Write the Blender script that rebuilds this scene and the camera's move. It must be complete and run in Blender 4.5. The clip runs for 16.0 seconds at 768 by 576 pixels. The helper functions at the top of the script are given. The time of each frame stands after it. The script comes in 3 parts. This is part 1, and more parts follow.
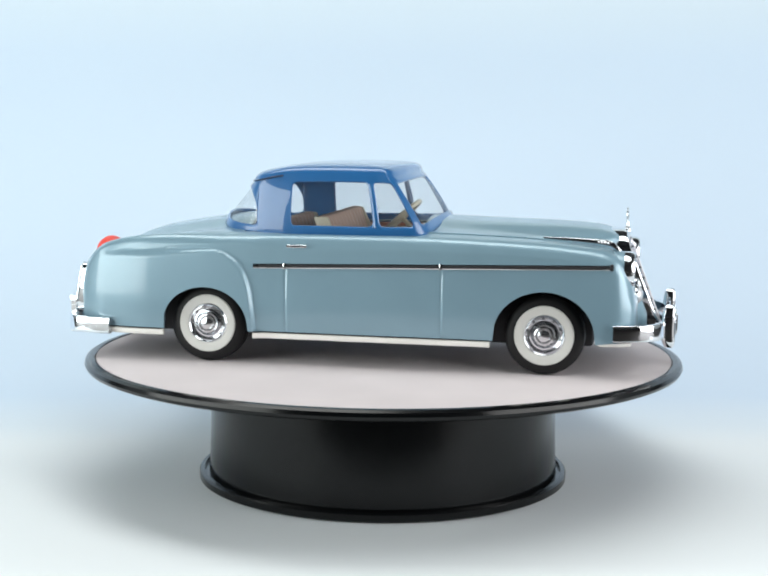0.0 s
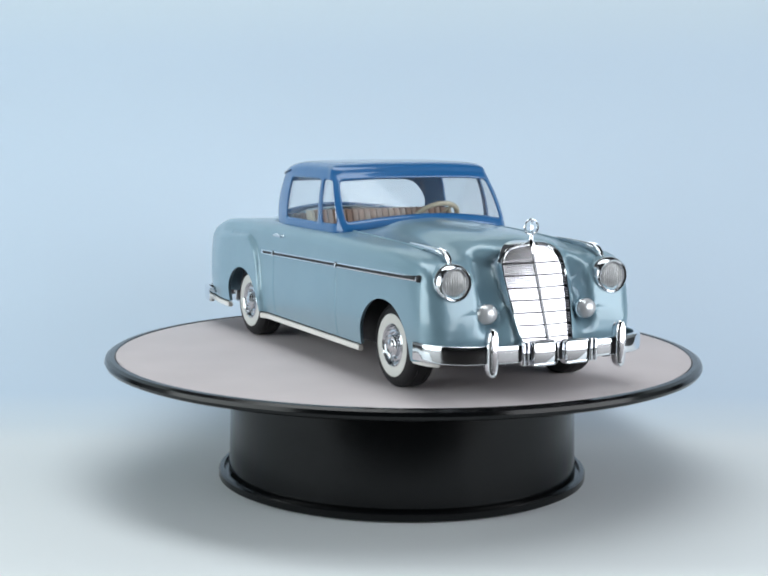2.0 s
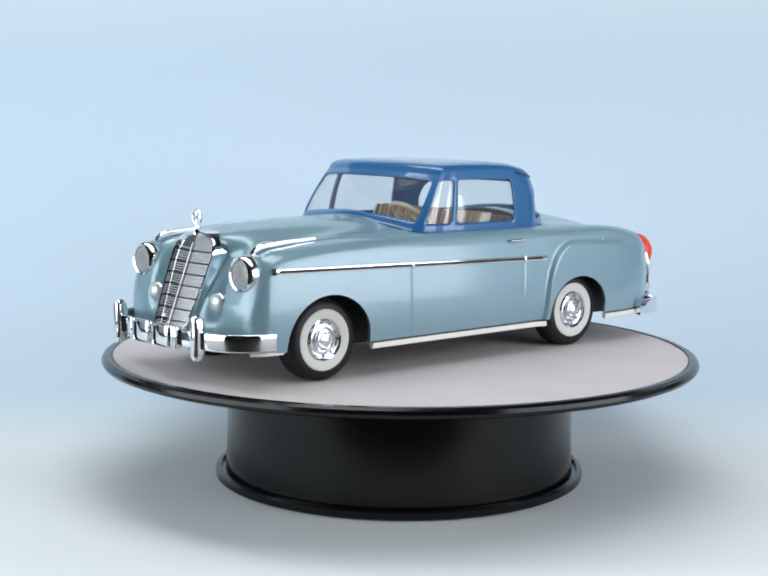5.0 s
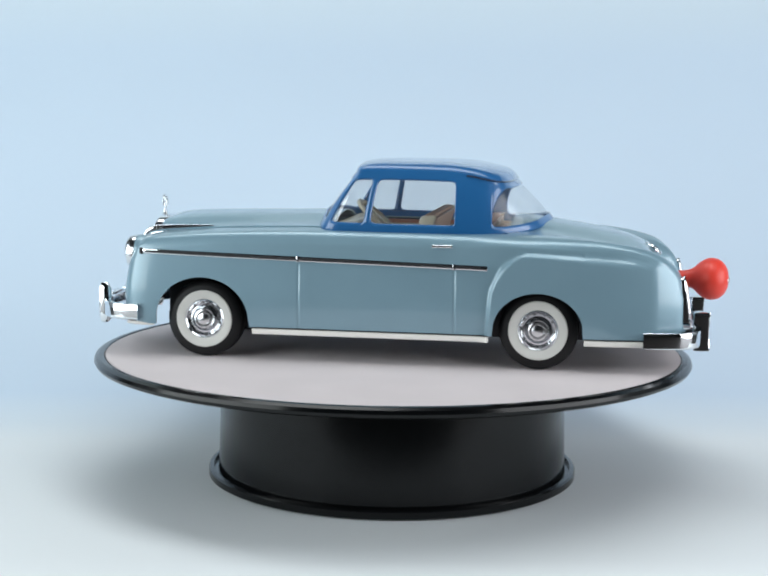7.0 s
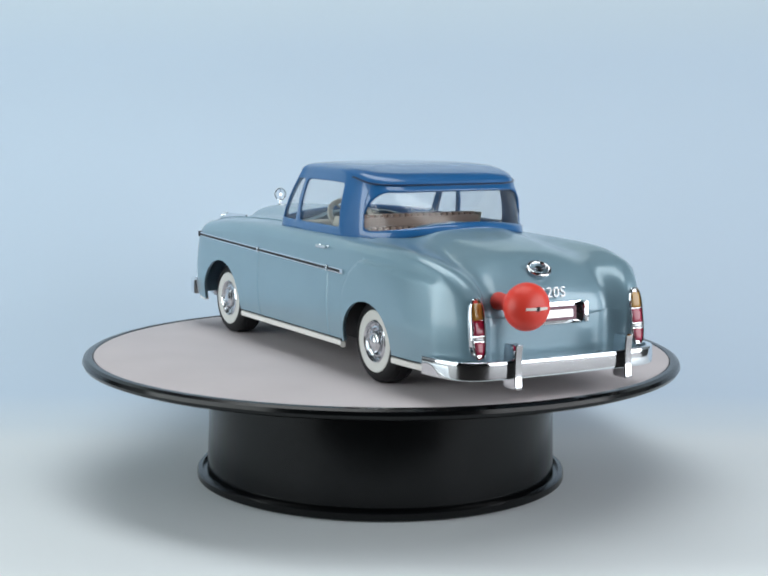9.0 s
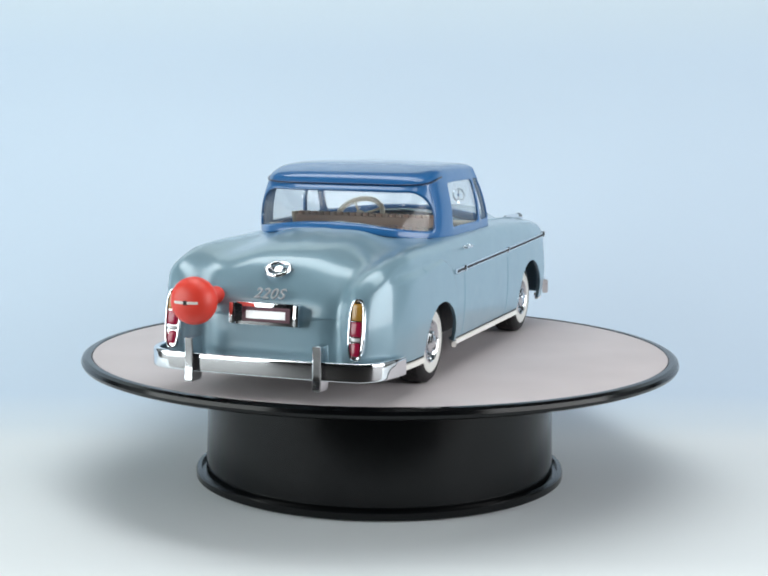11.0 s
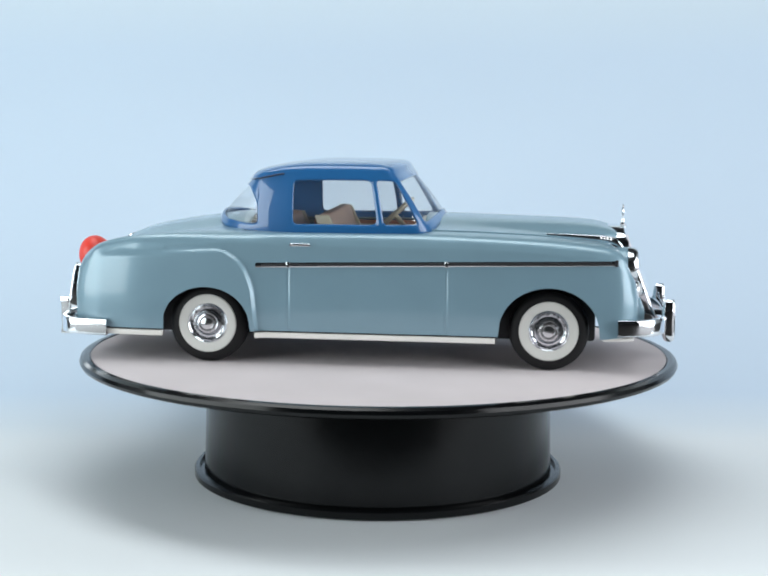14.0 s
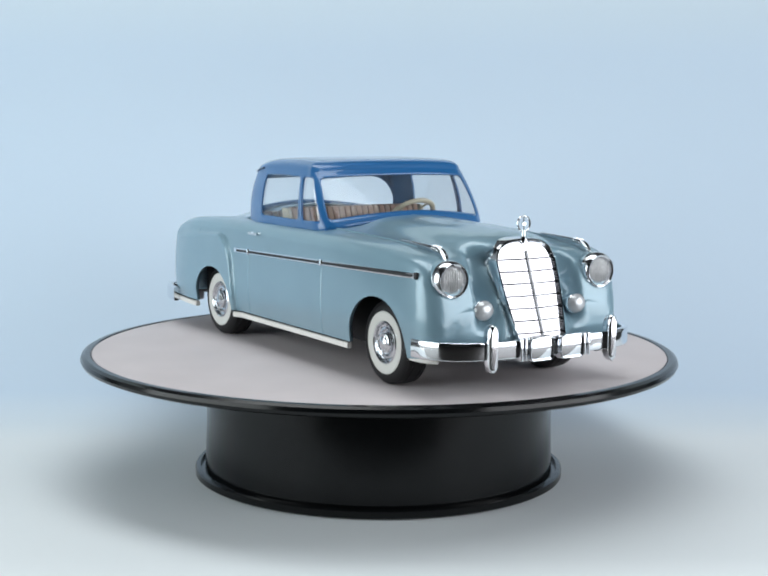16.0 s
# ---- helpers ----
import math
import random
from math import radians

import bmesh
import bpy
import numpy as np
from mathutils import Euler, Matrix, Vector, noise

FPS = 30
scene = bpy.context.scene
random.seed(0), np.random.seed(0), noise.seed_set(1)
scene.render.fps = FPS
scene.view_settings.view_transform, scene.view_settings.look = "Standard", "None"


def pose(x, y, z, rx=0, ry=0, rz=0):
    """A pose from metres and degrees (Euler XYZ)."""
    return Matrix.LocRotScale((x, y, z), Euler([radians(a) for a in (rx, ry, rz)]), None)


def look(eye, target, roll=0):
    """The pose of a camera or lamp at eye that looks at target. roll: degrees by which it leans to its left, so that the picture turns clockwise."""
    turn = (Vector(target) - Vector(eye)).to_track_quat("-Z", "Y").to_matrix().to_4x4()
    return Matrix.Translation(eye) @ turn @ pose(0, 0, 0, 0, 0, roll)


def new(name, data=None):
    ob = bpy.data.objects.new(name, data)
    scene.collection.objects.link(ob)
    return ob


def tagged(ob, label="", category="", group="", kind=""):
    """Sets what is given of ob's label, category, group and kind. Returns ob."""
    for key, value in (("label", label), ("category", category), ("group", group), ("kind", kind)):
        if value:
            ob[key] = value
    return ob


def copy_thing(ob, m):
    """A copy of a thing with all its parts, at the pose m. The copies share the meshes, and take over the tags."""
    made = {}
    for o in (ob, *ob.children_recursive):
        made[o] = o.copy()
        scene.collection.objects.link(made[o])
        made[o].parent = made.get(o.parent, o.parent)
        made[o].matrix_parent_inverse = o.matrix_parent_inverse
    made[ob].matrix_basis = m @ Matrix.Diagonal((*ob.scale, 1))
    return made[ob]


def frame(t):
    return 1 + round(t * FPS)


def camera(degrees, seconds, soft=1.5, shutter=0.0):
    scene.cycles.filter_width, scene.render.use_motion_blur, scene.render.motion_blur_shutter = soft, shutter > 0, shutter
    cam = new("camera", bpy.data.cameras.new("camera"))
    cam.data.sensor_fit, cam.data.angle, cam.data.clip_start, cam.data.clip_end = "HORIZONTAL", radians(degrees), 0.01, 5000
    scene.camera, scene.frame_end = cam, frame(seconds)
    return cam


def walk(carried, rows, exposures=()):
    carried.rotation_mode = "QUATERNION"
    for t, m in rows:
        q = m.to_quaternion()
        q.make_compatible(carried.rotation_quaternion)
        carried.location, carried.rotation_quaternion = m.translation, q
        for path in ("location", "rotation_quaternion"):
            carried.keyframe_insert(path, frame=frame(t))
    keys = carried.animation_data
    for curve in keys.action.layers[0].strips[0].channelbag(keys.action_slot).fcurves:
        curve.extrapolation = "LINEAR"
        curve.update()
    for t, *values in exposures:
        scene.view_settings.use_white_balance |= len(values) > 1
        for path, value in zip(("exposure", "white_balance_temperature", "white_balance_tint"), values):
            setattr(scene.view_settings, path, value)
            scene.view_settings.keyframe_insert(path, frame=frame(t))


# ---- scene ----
# ---- camera: on a tripod, panning a little while the turntable turns ----
PAN = [-2.436, -2.157, -1.915, -1.755, -1.664, -1.608, -1.589, -1.607, -1.658, -1.722, -1.785, -1.849, -1.912, -1.979, -2.068, -2.196, -2.344, -2.468, -2.533, -2.552, -2.559, -2.566, -2.572, -2.587, -2.608, -2.621, -2.624, -2.635, -2.641, -2.635, -2.628, -2.618, -2.612]
TILT = [7.149, 7.16, 7.167, 7.172, 7.181, 7.194, 7.205, 7.212, 7.218, 7.227, 7.238, 7.248, 7.256, 7.26, 7.256, 7.246, 7.231, 7.212, 7.196, 7.191, 7.196, 7.203, 7.209, 7.212, 7.215, 7.22, 7.222, 7.223, 7.234, 7.253, 7.274, 7.285, 7.283]
TURN = [-14.36, -26.92, -39.52, -52.25, -65.04, -77.73, -90.41, -103.14, -115.89, -128.65, -141.41, -154.18, -166.94, -179.62, -192.1, -204.51, -217.1, -229.84, -242.57, -255.29, -268.03, -280.77, -293.51, -306.2, -318.83, -331.47, -344.09, -356.79, -369.61, -382.43, -395.25, -408.09, -421.07]
STEP = 0.5
cam = camera(30.04, 16.0, soft=2.0)
EYE = (-0.0309, -0.7221, 0.1227)
EXPOSURES = [(0.0, 0.22), (0.5, 0.02), (1.0, -0.05), (1.5, -0.13), (2.0, -0.1), (2.5, -0.08), (3.0, -0.03), (3.5, 0.02), (4.0, 0.05), (5.0, 0.0),
             (6.5, -0.06), (7.0, -0.03), (7.5, 0.02), (8.0, -0.06), (8.5, -0.21), (9.0, -0.2), (10.0, -0.08), (11.5, 0.07), (12.0, -0.01), (12.5, -0.2),
             (13.0, -0.18), (13.5, -0.1), (14.0, 0.02), (15.0, -0.03), (15.5, -0.06), (16.0, -0.1)]
WARMTH = {0.0: 6770, 0.5: 6600, 4.0: 6540, 11.5: 6710, 12.0: 6520}
walk(cam, [(i * STEP, pose(*EYE, 90 - TILT[i], 0, PAN[i]) @ pose(0, 0, 0, 0, 0, 0.53)) for i in range(33)], [(t, e, WARMTH.get(t, 6500), 10) for t, e in EXPOSURES])

# ---- light: a small photo tent with soft boxes at both sides and above ----
world = bpy.data.worlds.new("world")
scene.world = world
world.use_nodes = True
world.node_tree.nodes["Background"].inputs[0].default_value = (0.75, 0.85, 1.0, 1)
world.node_tree.nodes["Background"].inputs[1].default_value = 0.25


def soft_box(name, eye, target, sx, sy, watts, colour):
    data = bpy.data.lights.new(name, "AREA")
    data.shape, data.size, data.size_y, data.energy, data.color = "RECTANGLE", sx, sy, watts, colour
    ob = new(name, data)
    ob.matrix_world = look(eye, target)
    return ob


soft_box("light_left", (-0.68, -0.36, 0.18), (0, -0.22, 0.05), 0.68, 0.5, 4.6, (0.915, 0.99, 1.0))
soft_box("light_right", (0.68, -0.47, 0.2), (0, -0.3, 0.05), 0.72, 0.54, 5.7, (0.94, 0.968, 1.0))
soft_box("light_above", (-0.04, -0.04, 0.62), (-0.03, -0.03, 0), 0.9, 0.28, 3.15, (0.935, 0.985, 1.0))


# ---- materials ----
def material(name, colour, rough=0.5, metal=0.0, coat=0.0, vary=0.08, scale=60, bump=0.0, bscale=400, spec=0.5, coat_rough=0.06):
    m = bpy.data.materials.new(name)
    m.use_nodes = True
    nt = m.node_tree
    b = nt.nodes["Principled BSDF"]
    b.inputs["Roughness"].default_value = rough
    b.inputs["Metallic"].default_value = metal
    b.inputs["Coat Weight"].default_value = coat
    b.inputs["Coat Roughness"].default_value = coat_rough
    b.inputs["Specular IOR Level"].default_value = spec
    co = nt.nodes.new("ShaderNodeTexCoord")
    n1 = nt.nodes.new("ShaderNodeTexNoise")
    n1.inputs["Scale"].default_value = scale
    n1.inputs["Detail"].default_value = 6
    nt.links.new(co.outputs["Object"], n1.inputs["Vector"])
    ramp = nt.nodes.new("ShaderNodeMix")
    ramp.data_type = "RGBA"
    nt.links.new(n1.outputs["Fac"], ramp.inputs["Factor"])
    ramp.inputs["A"].default_value = (*[c * (1 - vary) for c in colour], 1)
    ramp.inputs["B"].default_value = (*[min(1, c * (1 + vary)) for c in colour], 1)
    nt.links.new(ramp.outputs["Result"], b.inputs["Base Color"])
    rm = nt.nodes.new("ShaderNodeMapRange")
    n2 = nt.nodes.new("ShaderNodeTexNoise")
    n2.inputs["Scale"].default_value = scale * 4
    n2.inputs["Detail"].default_value = 5
    nt.links.new(co.outputs["Object"], n2.inputs["Vector"])
    nt.links.new(n2.outputs["Fac"], rm.inputs["Value"])
    rm.inputs["To Min"].default_value = max(0.0, rough * 0.8)
    rm.inputs["To Max"].default_value = min(1.0, rough * 1.2)
    nt.links.new(rm.outputs["Result"], b.inputs["Roughness"])
    if bump:
        n3 = nt.nodes.new("ShaderNodeTexNoise")
        n3.inputs["Scale"].default_value = bscale
        n3.inputs["Detail"].default_value = 4
        nt.links.new(co.outputs["Object"], n3.inputs["Vector"])
        bm_ = nt.nodes.new("ShaderNodeBump")
        bm_.inputs["Strength"].default_value = bump
        bm_.inputs["Distance"].default_value = 0.0005
        nt.links.new(n3.outputs["Fac"], bm_.inputs["Height"])
        nt.links.new(bm_.outputs["Normal"], b.inputs["Normal"])
    return m


def clear_plastic(name, tint, gloss, rough):
    m = bpy.data.materials.new(name)
    m.use_nodes = True
    nt = m.node_tree
    out = nt.nodes["Material Output"]
    tr = nt.nodes.new("ShaderNodeBsdfTransparent")
    tr.inputs[0].default_value = (*tint, 1)
    gl = nt.nodes.new("ShaderNodeBsdfGlossy")
    gl.inputs["Roughness"].default_value = rough
    fr = nt.nodes.new("ShaderNodeLayerWeight")
    fr.inputs["Blend"].default_value = 0.5
    pw = nt.nodes.new("ShaderNodeMath")
    pw.operation = "POWER"
    pw.inputs[1].default_value = 4.0
    nt.links.new(fr.outputs["Facing"], pw.inputs[0])
    mu = nt.nodes.new("ShaderNodeMath")
    mu.operation = "MULTIPLY_ADD"
    mu.use_clamp = True
    mu.inputs[1].default_value = 0.35
    mu.inputs[2].default_value = gloss
    nt.links.new(pw.outputs[0], mu.inputs[0])
    mx = nt.nodes.new("ShaderNodeMixShader")
    nt.links.new(mu.outputs[0], mx.inputs[0])
    nt.links.new(tr.outputs[0], mx.inputs[1])
    nt.links.new(gl.outputs[0], mx.inputs[2])
    haze = nt.nodes.new("ShaderNodeBsdfDiffuse")
    haze.inputs[0].default_value = (0.8, 0.82, 0.84, 1)
    mh = nt.nodes.new("ShaderNodeMixShader")
    mh.inputs[0].default_value = 0.025
    nt.links.new(mx.outputs[0], mh.inputs[1])
    nt.links.new(haze.outputs[0], mh.inputs[2])
    nt.links.new(mh.outputs[0], out.inputs["Surface"])
    return m


PAINT = material("pale_blue_metallic_paint", (0.205, 0.333, 0.407), 0.38, 0.2, 0.85, 0.07, 40, 0.0, 400, 0.5, 0.105)
BLUE = material("deep_blue_enamel", (0.014, 0.12, 0.32), 0.38, 0.05, 1.0, 0.08, 50, 0.0, 400, 0.4, 0.04)
NAVY = material("navy_enamel", (0.004, 0.018, 0.06), 0.3, 0.0, 1.0, 0.1, 80, 0.0, 400, 0.4, 0.05)
CHROME = material("chrome", (0.82, 0.84, 0.87), 0.055, 1.0, 0, 0.05, 120)
BRUSHED = material("stamped_tin", (0.75, 0.77, 0.8), 0.16, 1.0, 0, 0.12, 200)
SLAT = material("bright_slat", (0.72, 0.72, 0.76), 0.35, 0.35, 0, 0.06, 200)
BRIGHT_BACK = material("pressed_chrome", (0.74, 0.73, 0.76), 0.1, 1.0, 0, 0.15, 300)
HUB = material("worn_chrome", (0.74, 0.75, 0.77), 0.2, 1.0, 0, 0.1, 300)
RUBBER = material("black_rubber", (0.008, 0.008, 0.009), 0.5, 0, 0, 0.2, 200, 0.15, 400, 0.3)
TIN_SHADE = material("shaded_tin", (0.16, 0.17, 0.18), 0.4, 0.8, 0, 0.1, 200)
WHITEWALL = material("white_rubber", (0.63, 0.63, 0.60), 0.5, 0, 0, 0.06, 120)
WHITE_TIN = material("white_enamel", (0.78, 0.76, 0.72), 0.4, 0, 0.2, 0.06, 60)
DARK = material("black_tin_and_shade", (0.012, 0.013, 0.016), 0.6, 0, 0, 0.2, 80)
PLASTIC = material("black_gloss_plastic", (0.003, 0.0035, 0.004), 0.17, 0, 0, 0.15, 30, 0.0, 900, 0.26)
FELT = material("pale_felt", (0.60, 0.55, 0.56), 0.9, 0, 0, 0.1, 25, 0.25, 1500, 0.2)
RED = material("red_rubber", (0.78, 0.055, 0.035), 0.42, 0, 0, 0.08, 120)
AMBER = material("amber_plastic", (0.42, 0.22, 0.04), 0.15, 0, 0.5, 0.1, 200)
RUBY = material("ruby_plastic", (0.34, 0.012, 0.05), 0.15, 0, 0.5, 0.15, 200)
LENS = material("clear_lens", (0.56, 0.57, 0.58), 0.22, 0.15, 0.5, 0.25, 700)
PEARL = material("white_lens", (0.6, 0.62, 0.64), 0.25, 0.4, 0.5, 0.1, 200)
SEAT = material("tan_printed_seat", (0.5, 0.33, 0.25), 0.5, 0, 0, 0.25, 120)
SEAT_PALE = material("pale_pinkish_print", (0.55, 0.41, 0.33), 0.5, 0, 0, 0.2, 120)
CARD = material("reddish_tan_print", (0.42, 0.18, 0.12), 0.5, 0, 0, 0.2, 90)
TAN = material("tan_print", (0.52, 0.36, 0.2), 0.5, 0, 0, 0.25, 90)
CREAM = material("cream_plastic", (0.58, 0.54, 0.42), 0.35, 0, 0.2, 0.06, 100)
PLATE = material("silver_plate", (0.7, 0.7, 0.72), 0.3, 0.7, 0, 0.06, 100)
PLATE_DARK = material("dark_plate_field", (0.1, 0.03, 0.05), 0.3, 0.2, 0, 0.1, 100)
GLASS = clear_plastic("clear_window_plastic", (0.985, 0.99, 0.99), 0.05, 0.14)
FLAT_GLASS = clear_plastic("flat_window_plastic", (0.985, 0.99, 0.99), 0.13, 0.05)


def backdrop_material():
    m = material("paper_tinted_by_height", (0.5, 0.6, 0.7), 0.9, 0, 0, 0.0, 3, 0.0, 100, 0.1)
    nt = m.node_tree
    b = nt.nodes["Principled BSDF"]
    co = nt.nodes.new("ShaderNodeTexCoord")
    sep = nt.nodes.new("ShaderNodeSeparateXYZ")
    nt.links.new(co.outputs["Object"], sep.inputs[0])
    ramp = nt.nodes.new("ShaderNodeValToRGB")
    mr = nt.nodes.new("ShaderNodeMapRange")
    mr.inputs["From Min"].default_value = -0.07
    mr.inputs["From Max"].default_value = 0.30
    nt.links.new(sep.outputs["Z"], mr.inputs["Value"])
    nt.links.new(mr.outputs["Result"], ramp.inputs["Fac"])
    # colour by height: whitish floor, blue wall, paler and greener at the top
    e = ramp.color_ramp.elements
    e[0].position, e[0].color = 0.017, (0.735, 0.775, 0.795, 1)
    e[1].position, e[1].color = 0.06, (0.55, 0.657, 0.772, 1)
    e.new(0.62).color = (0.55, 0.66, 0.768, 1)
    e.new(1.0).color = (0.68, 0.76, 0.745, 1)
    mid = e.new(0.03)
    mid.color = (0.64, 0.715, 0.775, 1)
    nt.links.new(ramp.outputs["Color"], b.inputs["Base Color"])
    return m


PAPER = backdrop_material()
TENT = material("white_tent_cloth", (0.72, 0.76, 0.78), 0.9, 0, 0, 0.03, 5)
TABLE = material("dark_wood", (0.016, 0.014, 0.013), 0.5, 0, 0, 0.3, 12)
ROOM = material("dim_room_wall", (0.03, 0.032, 0.035), 0.9, 0, 0, 0.05, 3)


# ---- builders (millimetres) ----
def part(name, bm, mat, parent=None, label="", flat=False, angle=40, at=None):
    bmesh.ops.recalc_face_normals(bm, faces=bm.faces)
    me = bpy.data.meshes.new(name)
    bm.transform(Matrix.Scale(0.001, 4))
    bm.to_mesh(me)
    bm.free()
    me.materials.append(mat)
    if not flat:
        me.shade_smooth()
        me.set_sharp_from_angle(angle=radians(angle))
    ob = new(name, me)
    if parent:
        ob.parent = parent
    if at is not None:
        ob.matrix_basis = at
    return tagged(ob, label)


def again(ob, m, parent=None):
    c = ob.copy()
    scene.collection.objects.link(c)
    c.parent = parent or ob.parent
    c.matrix_basis = m
    return c


def thicken(ob, mm, offset=-1):
    md = ob.modifiers.new("thickness", "SOLIDIFY")
    md.thickness, md.offset = mm * 0.001, offset
    return ob


def lut(xs, ys):
    return lambda v: float(np.interp(v, xs, ys))


def smooth_lut(xs, ys):
    """A smooth curve through the keys (no overshoot)."""
    xs, ys = np.array(xs, float), np.array(ys, float)
    h, d = np.diff(xs), np.diff(ys) / np.diff(xs)
    m = np.zeros(len(xs))
    m[0], m[-1] = d[0], d[-1]
    for i in range(1, len(xs) - 1):
        if d[i - 1] * d[i] > 0:
            w1, w2 = 2 * h[i] + h[i - 1], h[i] + 2 * h[i - 1]
            m[i] = (w1 + w2) / (w1 / d[i - 1] + w2 / d[i])

    def f(v):
        i = int(np.clip(np.searchsorted(xs, v) - 1, 0, len(xs) - 2))
        t = min(1.0, max(0.0, (v - xs[i]) / h[i]))
        return float((1 + 2 * t) * (1 - t) ** 2 * ys[i] + t * (1 - t) ** 2 * h[i] * m[i] + t * t * (3 - 2 * t) * ys[i + 1] + t * t * (t - 1) * h[i] * m[i + 1])
    return f


def catmull(pts, n, mirrored=False):
    """n points per span along a smooth line through pts; mirrored ends meet their y-reflection without a kink."""
    p = [Vector(q) for q in pts]
    if mirrored:
        p = [Vector((p[1].x, -p[1].y, p[1].z))] + p + [Vector((p[-2].x, -p[-2].y, p[-2].z))]
    else:
        p = [2 * p[0] - p[1]] + p + [2 * p[-1] - p[-2]]
    out = []
    for i in range(1, len(p) - 2):
        for k in range(n):
            t = k / n
            a, b, c, d = p[i - 1], p[i], p[i + 1], p[i + 2]
            out.append(0.5 * (2 * b + (c - a) * t + (2 * a - 5 * b + 4 * c - d) * t * t + (3 * b - a - 3 * c + d) * t ** 3))
    out.append(p[-2].copy())
    return out


def grid(bm, rows):
    vs = [[bm.verts.new(p) for p in r] for r in rows]
    for a, b in zip(vs, vs[1:]):
        for i in range(len(a) - 1):
            bm.faces.new((a[i], a[i + 1], b[i + 1], b[i]))
    return vs


def box(bm, x0, x1, y0, y1, z0, z1, bevel=0.4, seg=2):
    r = bmesh.ops.create_cube(bm, size=1)
    vs = r["verts"]
    for v in vs:
        v.co = Vector((x0 + (v.co.x + 0.5) * (x1 - x0), y0 + (v.co.y + 0.5) * (y1 - y0), z0 + (v.co.z + 0.5) * (z1 - z0)))
    if bevel:
        es = list({e for v in vs for e in v.link_edges})
        bmesh.ops.bevel(bm, geom=es, offset=bevel, segments=seg, affect="EDGES", profile=0.5)
    return bm


def lathe(bm, prof, n=48, m=None):
    """Turn (radius, height) pairs about z; m moves the result."""
    m = m or Matrix()
    rings = []
    for r, h in prof:
        if r < 1e-6:
            rings.append([bm.verts.new(m @ Vector((0, 0, h)))])
        else:
            rings.append([bm.verts.new(m @ Vector((r * math.cos(2 * math.pi * k / n), r * math.sin(2 * math.pi * k / n), h))) for k in range(n)])
    for a, b in zip(rings, rings[1:]):
        for k in range(n):
            q = (k + 1) % n
            f = [a[k % len(a)], a[q % len(a)], b[q % len(b)], b[k % len(b)]]
            f = list(dict.fromkeys(f))
            if len(f) > 2:
                bm.faces.new(f)
    return bm


def sweep(bm, pts, section, up=(0, 0, 1), cap=True):
    """Sweep a closed (side, up) section along pts."""
    up = Vector(up)
    rings = []
    for i, p in enumerate(pts):
        t = (Vector(pts[min(i + 1, len(pts) - 1)]) - Vector(pts[max(i - 1, 0)])).normalized()
        s = t.cross(up).normalized()
        u = s.cross(t)
        rings.append([bm.verts.new(Vector(p) + s * a + u * b) for a, b in section])
    n = len(section)
    for a, b in zip(rings, rings[1:]):
        for k in range(n):
            bm.faces.new((a[k], a[(k + 1) % n], b[(k + 1) % n], b[k]))
    if cap:
        bm.faces.new(rings[0])
        bm.faces.new(rings[-1][::-1])
    return bm


def ring_section(a, b, n=12, power=2.0):
    out = []
    for k in range(n):
        c, s = math.cos(2 * math.pi * k / n), math.sin(2 * math.pi * k / n)
        out.append((a * math.copysign(abs(c) ** (2 / power), c), b * math.copysign(abs(s) ** (2 / power), s)))
    return out


ALONG_X = pose(0, 0, 0, 0, 90, 0)  # turns a lathe's axis to +x
FLOOR = -64.0

# ---- the tent ----
bm = bmesh.new()
prof = [(-205, FLOOR), (-150, FLOOR), (-100, FLOOR), (0, FLOOR), (40, FLOOR)]
prof += [(40 + 210 * math.sin(a), FLOOR + 210 * (1 - math.cos(a))) for a in np.linspace(0.05, math.pi / 2, 24)]
prof += [(250, z) for z in (200, 250, 310)]
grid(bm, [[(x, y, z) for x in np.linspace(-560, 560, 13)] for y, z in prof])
tagged(thicken(part("backdrop", bm, PAPER), 1.0, 1), "paper sweep behind and under the turntable, whitish at the foot, pale blue above", "backdrop", kind="structure")
bm = box(bmesh.new(), -900, 900, -1400, 240, FLOOR - 30, FLOOR - 1.6, 0)
tagged(part("table_top", bm, TABLE, flat=True), "dark table top under the paper sweep", "table top", kind="structure")
for name, b in (("wall_left", (-910, -902, -560, 250, FLOOR, 900)), ("wall_right", (902, 910, -560, 250, FLOOR, 900)),
                ("wall_front_left", (-910, -902, -1400, -560, FLOOR, 900)), ("wall_front_right", (902, 910, -1400, -560, FLOOR, 900)), ("wall_front", (-910, 910, -1408, -1400, FLOOR, 900)), ("ceiling", (-910, 910, -1408, 258, 902, 910)), ("wall_back", (-910, 910, 262, 270, FLOOR, 900))):
    bm = box(bmesh.new(), *b, bevel=0)
    tagged(part(name, bm, TENT if name in ("wall_left", "wall_right") else ROOM, flat=True), "plain white photo tent cloth" if name in ("wall_left", "wall_right") else "plain dim grey room wall", "wall", kind="structure")

